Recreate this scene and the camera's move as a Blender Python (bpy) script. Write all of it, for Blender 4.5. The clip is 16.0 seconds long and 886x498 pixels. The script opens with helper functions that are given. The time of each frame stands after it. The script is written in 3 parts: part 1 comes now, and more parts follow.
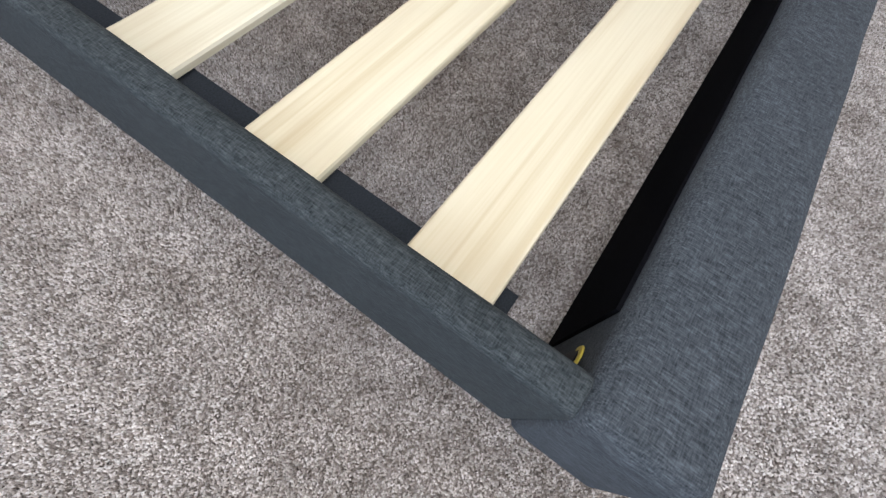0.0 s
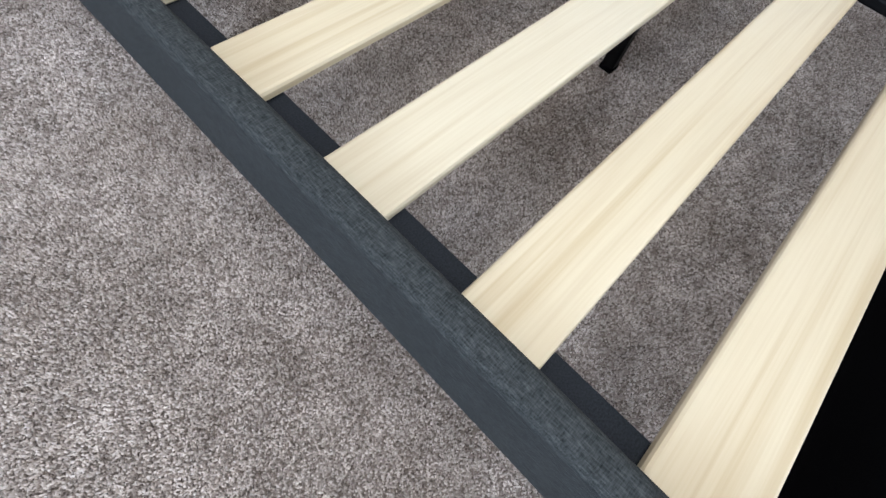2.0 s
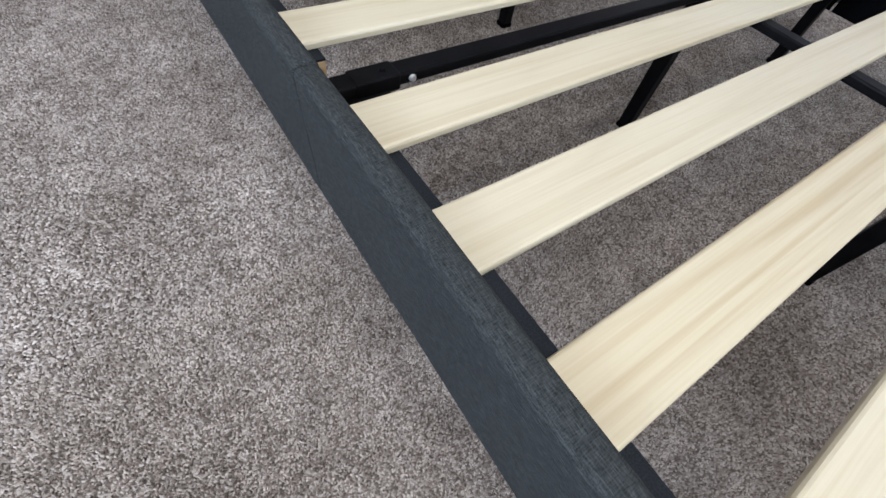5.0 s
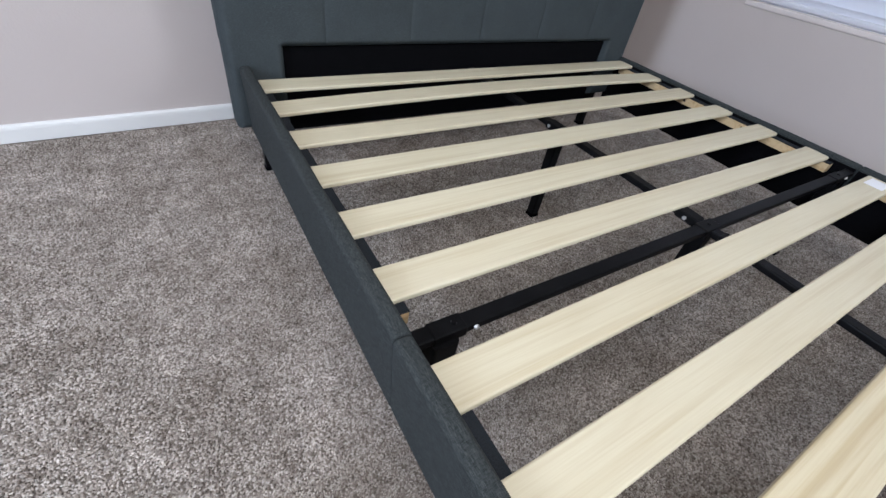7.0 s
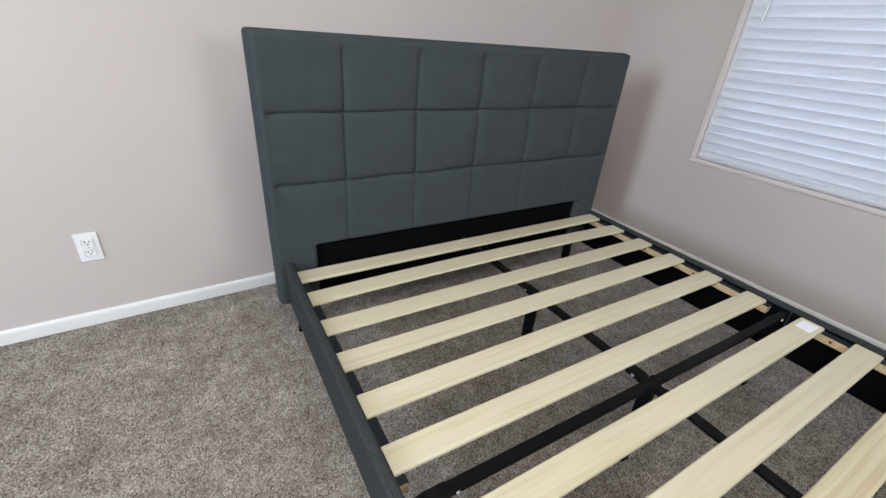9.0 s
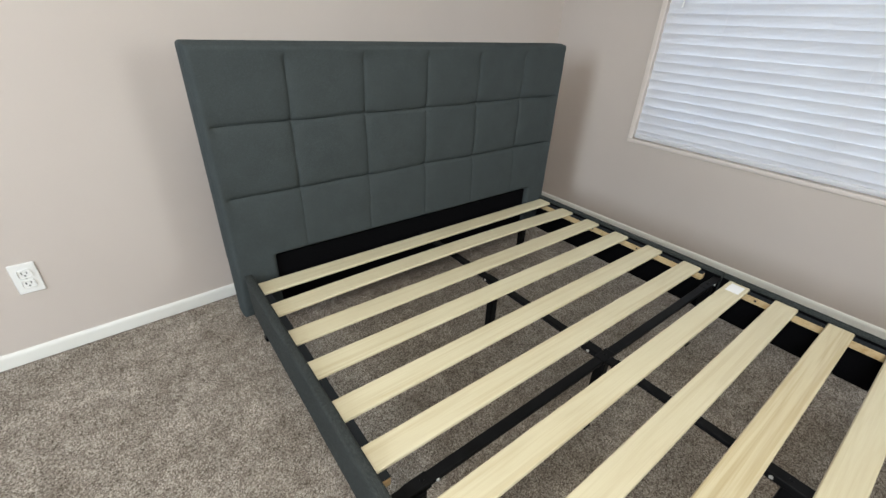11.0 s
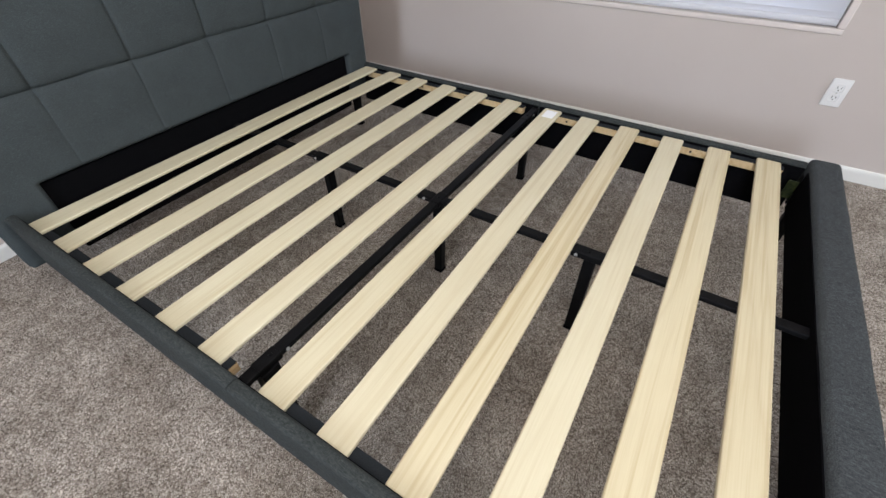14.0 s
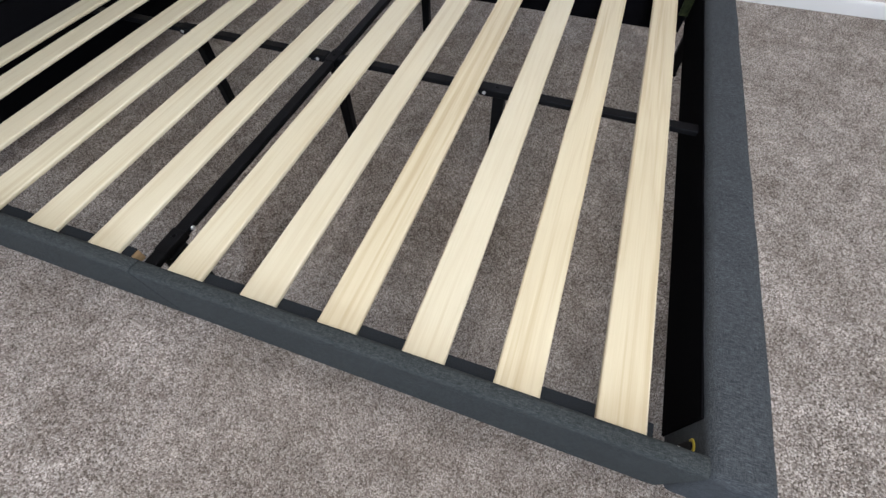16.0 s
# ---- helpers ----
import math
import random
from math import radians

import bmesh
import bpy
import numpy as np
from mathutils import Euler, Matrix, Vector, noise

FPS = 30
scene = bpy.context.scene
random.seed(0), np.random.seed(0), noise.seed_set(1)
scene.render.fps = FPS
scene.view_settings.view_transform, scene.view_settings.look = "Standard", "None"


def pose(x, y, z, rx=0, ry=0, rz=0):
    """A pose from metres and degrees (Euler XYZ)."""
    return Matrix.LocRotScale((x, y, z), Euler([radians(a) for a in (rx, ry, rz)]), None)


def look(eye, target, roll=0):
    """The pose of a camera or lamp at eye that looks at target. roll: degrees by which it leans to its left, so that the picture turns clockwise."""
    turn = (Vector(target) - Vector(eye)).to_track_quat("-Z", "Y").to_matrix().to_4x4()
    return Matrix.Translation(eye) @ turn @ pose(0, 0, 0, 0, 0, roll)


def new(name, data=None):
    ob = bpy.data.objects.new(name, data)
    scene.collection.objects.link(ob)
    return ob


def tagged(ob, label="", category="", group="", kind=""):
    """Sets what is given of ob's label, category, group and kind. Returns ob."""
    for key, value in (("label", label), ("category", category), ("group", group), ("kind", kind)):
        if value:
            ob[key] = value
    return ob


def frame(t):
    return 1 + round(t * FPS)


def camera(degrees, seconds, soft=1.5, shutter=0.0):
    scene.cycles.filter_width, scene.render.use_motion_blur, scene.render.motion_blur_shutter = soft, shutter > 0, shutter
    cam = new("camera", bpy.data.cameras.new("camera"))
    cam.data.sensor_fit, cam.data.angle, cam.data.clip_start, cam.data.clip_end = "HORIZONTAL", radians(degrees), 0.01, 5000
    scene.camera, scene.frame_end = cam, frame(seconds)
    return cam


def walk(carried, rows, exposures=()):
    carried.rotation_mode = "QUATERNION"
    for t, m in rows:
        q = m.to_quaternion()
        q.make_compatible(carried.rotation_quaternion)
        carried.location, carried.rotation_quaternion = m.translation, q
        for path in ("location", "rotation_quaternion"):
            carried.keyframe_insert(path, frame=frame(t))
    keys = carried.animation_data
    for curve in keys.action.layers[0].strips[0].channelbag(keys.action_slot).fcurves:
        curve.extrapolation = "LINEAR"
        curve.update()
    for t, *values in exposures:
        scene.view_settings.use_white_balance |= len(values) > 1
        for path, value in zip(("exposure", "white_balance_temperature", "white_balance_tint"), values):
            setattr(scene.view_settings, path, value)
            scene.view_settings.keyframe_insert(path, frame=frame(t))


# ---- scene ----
cam = camera(94.0, 16.0)
PATH = [
    (0, (-0.102, 0.307, 0.586), (0.696, 0.608, -1.223), 16.3),
    (0.5, (-0.104, 0.357, 0.589), (0.686, 0.708, -1.214), 15.4),
    (1, (-0.106, 0.4, 0.591), (0.679, 0.789, -1.208), 15.5),
    (1.5, (-0.106, 0.446, 0.589), (0.669, 0.871, -1.205), 15.5),
    (2, (-0.1, 0.49, 0.594), (0.663, 0.952, -1.196), 15.3),
    (2.5, (-0.1, 0.538, 0.592), (0.655, 1.038, -1.191), 15.1),
    (3, (-0.104, 0.585, 0.586), (0.652, 1.132, -1.183), 14.9),
    (3.5, (-0.102, 0.638, 0.582), (0.657, 1.238, -1.169), 14.4),
    (4, (-0.106, 0.698, 0.586), (0.66, 1.354, -1.142), 13.9),
    (4.5, (-0.122, 0.753, 0.591), (0.654, 1.478, -1.104), 13.3),
    (4.7, (-0.131, 0.777, 0.593), (0.651, 1.537, -1.084), 13.1),
    (6.8, (-0.19, 0.913, 0.762), (0.718, 2.069, -0.594), 11.5),
    (7, (-0.193, 0.907, 0.786), (0.724, 2.109, -0.522), 10.7),
    (7.5, (-0.202, 0.879, 0.893), (0.73, 2.193, -0.292), 8.7),
    (8, (-0.216, 0.843, 0.979), (0.718, 2.256, -0.084), 6.7),
    (8.5, (-0.224, 0.802, 1.056), (0.706, 2.285, 0.088), 5.0),
    (8.7, (-0.224, 0.792, 1.085), (0.706, 2.293, 0.147), 4.7),
    (10.8, (-0.247, 0.772, 1.174), (0.812, 2.186, 0.237), 3.1),
    (11, (-0.239, 0.769, 1.172), (0.845, 2.138, 0.197), 2.8),
    (11.5, (-0.229, 0.75, 1.147), (0.91, 2.019, 0.103), 2.5),
    (12, (-0.216, 0.727, 1.128), (0.96, 1.906, 0.02), 2.1),
    (12.5, (-0.199, 0.706, 1.113), (1.005, 1.79, -0.06), 1.7),
    (13, (-0.182, 0.684, 1.095), (1.046, 1.675, -0.135), 1.2),
    (13.5, (-0.167, 0.656, 1.079), (1.08, 1.543, -0.21), 0.5),
    (14, (-0.152, 0.624, 1.063), (1.096, 1.408, -0.289), -0.3),
    (14.5, (-0.15, 0.597, 1.045), (1.089, 1.266, -0.375), -1.0),
    (15, (-0.143, 0.562, 1.019), (1.043, 1.14, -0.484), -1.9),
    (15.5, (-0.168, 0.544, 0.987), (0.958, 1.021, -0.595), -1.9),
    (16, (-0.201, 0.529, 0.962), (0.855, 0.925, -0.69), -1.2),
]
EXPOSURES = [
    (0.0, 0.24, 6000, 13),
    (1.0, 0.16, 5980, 13),
    (4.5, 0.06, 5980, 13),
    (7.5, 0.0, 6100, 12),
    (8.6, 0.0, 6350, 10),
    (11.0, 0.03, 7000, 5),
    (12.5, 0.04, 7100, 5),
    (13.5, 0.04, 6850, 9),
    (15.0, 0.0, 6350, 13),
    (16.0, 0.02, 6250, 13),
]
walk(cam, [(t, look(eye, target, roll)) for t, eye, target, roll in PATH], EXPOSURES)


# ---- world, sun, lights ----
world = bpy.data.worlds.new("sky")
scene.world = world
world.use_nodes = True
wn = world.node_tree
sky = wn.nodes.new("ShaderNodeTexSky")
sky.sky_type, sky.sun_disc = "NISHITA", False
sky.sun_elevation, sky.sun_rotation = radians(45), radians(200)
wn.links.new(sky.outputs[0], wn.nodes["Background"].inputs[0])
wn.nodes["Background"].inputs[1].default_value = 0.12


def area_lamp(name, m, sx, sy, power, color):
    data = bpy.data.lights.new(name, "AREA")
    data.shape, data.size, data.size_y, data.energy, data.color = "RECTANGLE", sx, sy, power, color
    ob = new(name, data)
    ob.matrix_world = m
    return ob


sun_data = bpy.data.lights.new("sun", "SUN")
sun_data.energy, sun_data.angle, sun_data.color = 2.0, radians(0.5), (1.0, 0.95, 0.88)
sun = new("sun", sun_data)
sun.matrix_world = look((0, 0, 0), (-0.5, 0.6, -0.8))

# Daylight in the openings behind the camera, and an added, unseen overhead fill.
area_lamp("daylight_left_window", look((-3.16, 0.30, 1.70), (0.5, 0.9, 0.9)), 0.62, 1.1, 100, (0.73, 0.85, 1.0))
area_lamp("daylight_foot_window", look((1.45, -3.12, 1.80), (0.6, 0.6, 0.6)), 0.72, 1.0, 56, (0.86, 0.91, 0.95))
area_lamp("overhead_fill_light", look((-0.45, 0.6, 2.385), (-0.45, 0.6, 0)), 1.5, 1.0, 32, (1.0, 0.965, 0.925))
area_lamp("daylight_behind_blind", look((2.285, 1.14, 1.27), (0, 1.14, 1.27)), 1.68, 1.25, 14, (0.66, 0.84, 1.0))

# ---- materials ----


def mat(name, rough=0.6, metal=0.0, spec=0.5):
    m = bpy.data.materials.new(name)
    m.use_nodes = True
    b = m.node_tree.nodes["Principled BSDF"]
    b.inputs["Roughness"].default_value, b.inputs["Metallic"].default_value = rough, metal
    b.inputs["Specular IOR Level"].default_value = spec
    return m, m.node_tree, b


def N(nt, kind, **vals):
    n = nt.nodes.new("ShaderNode" + kind)
    for k, v in vals.items():
        n.inputs[k.replace("_", " ")].default_value = v
    return n


def coords(nt, scale=(1, 1, 1), rot=(0, 0, 0), kind="Object", shift=False):
    tc = nt.nodes.new("ShaderNodeTexCoord")
    mp = nt.nodes.new("ShaderNodeMapping")
    mp.inputs["Scale"].default_value, mp.inputs["Rotation"].default_value = scale, rot
    nt.links.new(tc.outputs[kind], mp.inputs["Vector"])
    if shift:
        oi = nt.nodes.new("ShaderNodeObjectInfo")
        mul = nt.nodes.new("ShaderNodeMath")
        mul.operation = "MULTIPLY"
        mul.inputs[1].default_value = 37.0
        nt.links.new(oi.outputs["Random"], mul.inputs[0])
        nt.links.new(mul.outputs[0], mp.inputs["Location"])
    return mp.outputs[0]


def noise_tex(nt, vec, scale, detail=3.0, rough=0.5):
    n = N(nt, "TexNoise", Scale=scale, Detail=detail, Roughness=rough)
    nt.links.new(vec, n.inputs["Vector"])
    return n.outputs["Fac"]


def ramp(nt, fac, stops):
    r = nt.nodes.new("ShaderNodeValToRGB")
    while len(r.color_ramp.elements) < len(stops):
        r.color_ramp.elements.new(0.5)
    for e, (p, c) in zip(r.color_ramp.elements, stops):
        e.position, e.color = p, (*c, 1)
    nt.links.new(fac, r.inputs[0])
    return r.outputs[0]


def mix(nt, a, b, fac, mode="MIX"):
    n = nt.nodes.new("ShaderNodeMix")
    n.data_type, n.blend_type = "RGBA", mode
    for sock, v in ((n.inputs[0], fac), (n.inputs[6], a), (n.inputs[7], b)):
        if isinstance(v, (int, float)):
            sock.default_value = v
        elif isinstance(v, tuple):
            sock.default_value = (*v, 1)
        else:
            nt.links.new(v, sock)
    return n.outputs[2]


def bump(nt, b, height, strength, distance):
    n = N(nt, "Bump", Strength=strength, Distance=distance)
    nt.links.new(height, n.inputs["Height"])
    nt.links.new(n.outputs[0], b.inputs["Normal"])
    return n


def fabric(name, dark, light, along, rate=75, relief=0.5):
    """Heathered linen; along: the axis of the long slubs."""
    m, nt, b = mat(name, 0.9, 0, 0.12)
    s1, s2 = [900, 900, 900], [1000, 1000, 1000]
    s1[along] = rate
    s2[0 if along == 1 else 1] = 170
    f1 = noise_tex(nt, coords(nt, s1), 1.0, 2.0)
    f2 = noise_tex(nt, coords(nt, s2), 1.0, 2.0)
    big = noise_tex(nt, coords(nt), 16.0, 4.0)
    c1 = ramp(nt, f1, [(0.3, dark), (0.55, tuple((p + q) / 2.4 for p, q in zip(dark, light))), (0.76, light)])
    c2 = ramp(nt, f2, [(0.3, dark), (0.75, light)])
    c = mix(nt, c1, c2, 0.38)
    c = mix(nt, c, ramp(nt, big, [(0.3, (0.86, 0.86, 0.86)), (0.7, (1.1, 1.1, 1.1))]), 0.5, "MULTIPLY")
    nt.links.new(c, b.inputs["Base Color"])
    add = nt.nodes.new("ShaderNodeMath")
    nt.links.new(f1, add.inputs[0])
    nt.links.new(f2, add.inputs[1])
    first = bump(nt, b, add.outputs[0], relief, 0.0009)
    soft = N(nt, "Bump", Strength=0.06, Distance=0.006)
    nt.links.new(noise_tex(nt, coords(nt), 22.0, 2.0), soft.inputs["Height"])
    nt.links.new(soft.outputs[0], first.inputs["Normal"])
    return m


# One linen, three tones: rails darkened for their shaded sides, headboard and footboard lightened.
FABRIC_X = fabric("linen_slub_x", (0.0345, 0.042, 0.0445), (0.077, 0.092, 0.097), 0, 200, 0.25)
FABRIC_Y = fabric("linen_slub_y", (0.013, 0.016, 0.0178), (0.11, 0.121, 0.13), 1, 110)
LINEN_RAIL_SHADED = fabric("linen_slub_y_shaded", (0.0108, 0.0132, 0.0134), (0.080, 0.0895, 0.090), 1, 130)

m, nt, b = mat("black_lining", 1.0, 0, 0.02)
f = noise_tex(nt, coords(nt), 900.0, 2.0)
nt.links.new(ramp(nt, f, [(0.3, (0.002, 0.002, 0.0025)), (0.7, (0.006, 0.006, 0.007))]), b.inputs["Base Color"])
bump(nt, b, f, 0.3, 0.0006)
LINING = m

m, nt, b = mat("dark_felt", 0.9, 0, 0.2)
f = noise_tex(nt, coords(nt), 700.0, 2.0)
nt.links.new(ramp(nt, f, [(0.3, (0.010, 0.012, 0.015)), (0.7, (0.022, 0.026, 0.031))]), b.inputs["Base Color"])
bump(nt, b, f, 0.3, 0.0006)
FELT = m


def wood(name, pale, tan, dark):
    m, nt, b = mat(name, 0.44, 0, 0.45)
    v = coords(nt, (1.0, 1, 1), shift=True)
    warp = noise_tex(nt, v, 3.0, 2.0)
    mp = coords(nt, (1.1, 52, 52), shift=True)
    rings = noise_tex(nt, mp, 1.0, 3.0, 0.55)
    fine = noise_tex(nt, coords(nt, (9, 420, 420), shift=True), 1.0, 3.0, 0.6)
    c = ramp(nt, rings, [(0.34, tan), (0.45, pale), (0.55, pale), (0.68, tan)])
    c = mix(nt, c, ramp(nt, fine, [(0.35, (0.955, 0.935, 0.895)), (0.6, (1.015, 1.015, 1.015))]), 0.8, "MULTIPLY")
    streak = noise_tex(nt, coords(nt, (0.9, 75, 75), shift=True), 1.0, 1.0)
    c = mix(nt, c, dark, ramp(nt, streak, [(0.68, (0, 0, 0)), (0.76, (0.35, 0.35, 0.35))]))
    rise = nt.nodes.new("ShaderNodeMath")
    rise.operation = "MULTIPLY"
    rise.inputs[1].default_value = 8.0
    nt.links.new(noise_tex(nt, coords(nt, (0.7, 11, 11), shift=True), 1.0, 1.0), rise.inputs[0])
    fold = nt.nodes.new("ShaderNodeMath")
    fold.operation = "PINGPONG"
    fold.inputs[1].default_value = 0.5
    nt.links.new(rise.outputs[0], fold.inputs[0])
    c = mix(nt, c, dark, ramp(nt, fold.outputs[0], [(0.0, (0.2, 0.2, 0.2)), (0.08, (0.1, 0.1, 0.1)), (0.22, (0.0, 0.0, 0.0))]))
    oi = nt.nodes.new("ShaderNodeObjectInfo")
    c = mix(nt, c, ramp(nt, oi.outputs["Random"], [(0.0, (0.95, 0.935, 0.91)), (0.5, (1, 1, 0.98)), (1.0, (0.99, 0.975, 0.95))]), 1.0, "MULTIPLY")
    c = mix(nt, c, ramp(nt, warp, [(0.3, (0.95, 0.94, 0.92)), (0.7, (1.02, 1.02, 1.02))]), 0.8, "MULTIPLY")
    nt.links.new(c, b.inputs["Base Color"])
    bump(nt, b, fine, 0.12, 0.0004)
    return m


POPLAR = wood("poplar", (0.645, 0.595, 0.445), (0.59, 0.527, 0.372), (0.50, 0.42, 0.27))
POPLAR_TAN = wood("streaked_poplar", (0.635, 0.57, 0.405), (0.535, 0.45, 0.287), (0.42, 0.315, 0.175))
PINE = wood("raw_pine", (0.62, 0.47, 0.28), (0.52, 0.36, 0.19), (0.36, 0.22, 0.1))

m, nt, b = mat("black_powder_coat", 0.5, 0.0, 0.09)
f = noise_tex(nt, coords(nt), 700.0, 2.0)
nt.links.new(ramp(nt, noise_tex(nt, coords(nt), 30.0), [(0.3, (0.003, 0.003, 0.0034)), (0.7, (0.006, 0.006, 0.0068))]), b.inputs["Base Color"])
bump(nt, b, f, 0.25, 0.0003)
METAL = m

m, nt, b = mat("zinc_bolt", 0.4, 0.55)
nt.links.new(ramp(nt, noise_tex(nt, coords(nt), 300.0), [(0.3, (0.5, 0.5, 0.49)), (0.7, (0.68, 0.68, 0.67))]), b.inputs["Base Color"])
ZINC = m

m, nt, b = mat("olive_zinc", 0.38, 0.6)
nt.links.new(ramp(nt, noise_tex(nt, coords(nt), 120.0), [(0.3, (0.012, 0.02, 0.008)), (0.7, (0.05, 0.058, 0.02))]), b.inputs["Base Color"])
ZINC_OLIVE = m


def paint(name, c1, c2, peel, rough=0.75, grain=180.0):
    m, nt, b = mat(name, rough, 0, 0.3)
    big = noise_tex(nt, coords(nt), 1.3, 4.0)
    nt.links.new(ramp(nt, big, [(0.3, c1), (0.7, c2)]), b.inputs["Base Color"])
    bump(nt, b, noise_tex(nt, coords(nt), grain, 3.0), peel, 0.002)
    return m


WALL = paint("beige_wall_paint", (0.56, 0.500, 0.470), (0.595, 0.535, 0.505), 0.22, 0.8, 140.0)
TRIM = paint("white_trim_paint", (0.76, 0.76, 0.74), (0.82, 0.82, 0.8), 0.05, 0.4, 60.0)
CASING = paint("cream_casing_paint", (0.70, 0.635, 0.605), (0.74, 0.675, 0.645), 0.06, 0.5, 90.0)
CEILING = paint("white_ceiling_paint", (0.78, 0.77, 0.75), (0.82, 0.81, 0.79), 0.3, 0.9, 90.0)
PLASTIC = paint("white_plastic", (0.8, 0.8, 0.8), (0.84, 0.84, 0.84), 0.02, 0.35, 60.0)
DARK = paint("dark_slot", (0.015, 0.015, 0.015), (0.03, 0.03, 0.03), 0.02, 0.6, 60.0)
STICKER = paint("white_paper", (0.85, 0.86, 0.88), (0.9, 0.9, 0.92), 0.05, 0.45, 80.0)
YELLOW = paint("yellow_tag", (0.36, 0.28, 0.03), (0.42, 0.33, 0.05), 0.05, 0.5, 80.0)

m, nt, b = mat("blind_vinyl", 0.45, 0, 0.4)
nt.links.new(ramp(nt, noise_tex(nt, coords(nt, (1, 1, 1), shift=True), 2.0), [(0.3, (0.785, 0.79, 0.84)), (0.7, (0.845, 0.85, 0.89))]), b.inputs["Base Color"])
trans = N(nt, "BsdfTranslucent")
trans.inputs["Color"].default_value = (0.81, 0.83, 0.92, 1)
ms = N(nt, "MixShader", Fac=0.22)
nt.links.new(b.outputs[0], ms.inputs[1])
nt.links.new(trans.outputs[0], ms.inputs[2])
nt.links.new(ms.outputs[0], nt.nodes["Material Output"].inputs["Surface"])
BLIND = m

m, nt, b = mat("window_glass", 0.02, 0, 0.5)
b.inputs["Transmission Weight"].default_value = 1.0
b.inputs["Base Color"].default_value = (0.95, 0.98, 0.97, 1)
GLASS = m

# Glow for the face of the added overhead fill panel.
m, nt, b = mat("fill_panel_glow", 0.4)
b.inputs["Base Color"].default_value = (0.85, 0.83, 0.8, 1)
b.inputs["Emission Color"].default_value, b.inputs["Emission Strength"].default_value = (1, 0.96, 0.92, 1), 1.2
FILL_GLOW = m

m, nt, b = mat("carpet_yarn", 0.95, 0, 0.1)
geo = nt.nodes.new("ShaderNodeNewGeometry")
v = coords(nt)
# Tone per tuft; the darkest tones also stand in for shade between tufts.
c = ramp(nt, geo.outputs["Random Per Island"], [(0.0, (0.145, 0.122, 0.105)), (0.2, (0.255, 0.222, 0.195)), (0.5, (0.415, 0.371, 0.334)), (0.8, (0.55, 0.507, 0.467)), (1.0, (0.68, 0.641, 0.598))])
patch = noise_tex(nt, v, 5.0, 4.0, 0.6)
c = mix(nt, c, ramp(nt, patch, [(0.3, (0.76, 0.735, 0.705)), (0.7, (1.14, 1.135, 1.125))]), 1.0, "MULTIPLY")
trodden = noise_tex(nt, v, 19.0, 3.0, 0.55)
c = mix(nt, c, ramp(nt, trodden, [(0.35, (0.80, 0.79, 0.78)), (0.65, (1.10, 1.10, 1.10))]), 1.0, "MULTIPLY")
nt.links.new(c, b.inputs["Base Color"])
YARN = m

m, nt, b = mat("carpet_backing", 0.95, 0, 0.1)
v = coords(nt)
sp = noise_tex(nt, v, 210.0, 3.0, 0.65)
patch = noise_tex(nt, v, 5.0, 4.0, 0.6)
c = ramp(nt, sp, [(0.30, (0.09, 0.07, 0.058)), (0.46, (0.26, 0.22, 0.19)), (0.58, (0.42, 0.37, 0.34)), (0.70, (0.62, 0.57, 0.54))])
# Multiplied darker so the bare backing matches the self-shaded pile.
c = mix(nt, c, ramp(nt, patch, [(0.3, (0.68, 0.665, 0.65)), (0.7, (0.93, 0.925, 0.92))]), 0.9, "MULTIPLY")
nt.links.new(c, b.inputs["Base Color"])
bump(nt, b, sp, 1.0, 0.008)
CARPET = m

# ---- mesh helpers ----


def mesh_object(name, bm, material, smooth=True):
    me = bpy.data.meshes.new(name)
    bm.to_mesh(me)
    bm.free()
    me.materials.append(material)
    if smooth:
        for p in me.polygons:
            p.use_smooth = True
    return new(name, me)


def part(name, bm, material, parent, label="", smooth=False, at=None):
    ob = mesh_object(name, bm, material, smooth)
    ob.parent = parent
    if at is not None:
        ob.matrix_basis = at
    return tagged(ob, label)


def thing(name, label, category, group="", kind="", at=(0, 0, 0)):
    ob = new(name)
    ob.location = at
    return tagged(ob, label, category, group, kind)


def box_bm(x0, x1, y0, y1, z0, z1, bevel=0.0, seg=2, bm=None):
    own = bm is None
    bm = bm or bmesh.new()
    r = bmesh.ops.create_cube(bm, size=1, matrix=Matrix.Translation(((x0 + x1) / 2, (y0 + y1) / 2, (z0 + z1) / 2)) @ Matrix.Diagonal((x1 - x0, y1 - y0, z1 - z0, 1)))
    if bevel:
        edges = {e for v in r["verts"] for e in v.link_edges}
        bmesh.ops.bevel(bm, geom=list(edges), offset=bevel, segments=seg, profile=0.5, affect="EDGES")
    return bm


def cyl_bm(r, depth, m, seg=12, r2=None, bm=None):
    bm = bm or bmesh.new()
    bmesh.ops.create_cone(bm, cap_ends=True, segments=seg, radius1=r, radius2=r if r2 is None else r2, depth=depth, matrix=m)
    return bm


def rounded_rect(w, h, radii, seg=5):
    """Outline of a rectangle centred at 0; radii: lower left, lower right, upper right, upper left."""
    out = []
    for (sx, sy, a0), r in zip(((-1, -1, 180), (1, -1, 270), (1, 1, 0), (-1, 1, 90)), radii):
        cx, cy = sx * (w / 2 - r), sy * (h / 2 - r)
        for k in range(seg + 1):
            a = radians(a0 + 90 * k / seg)
            out.append((cx + r * math.cos(a), cy + r * math.sin(a)))
    return out


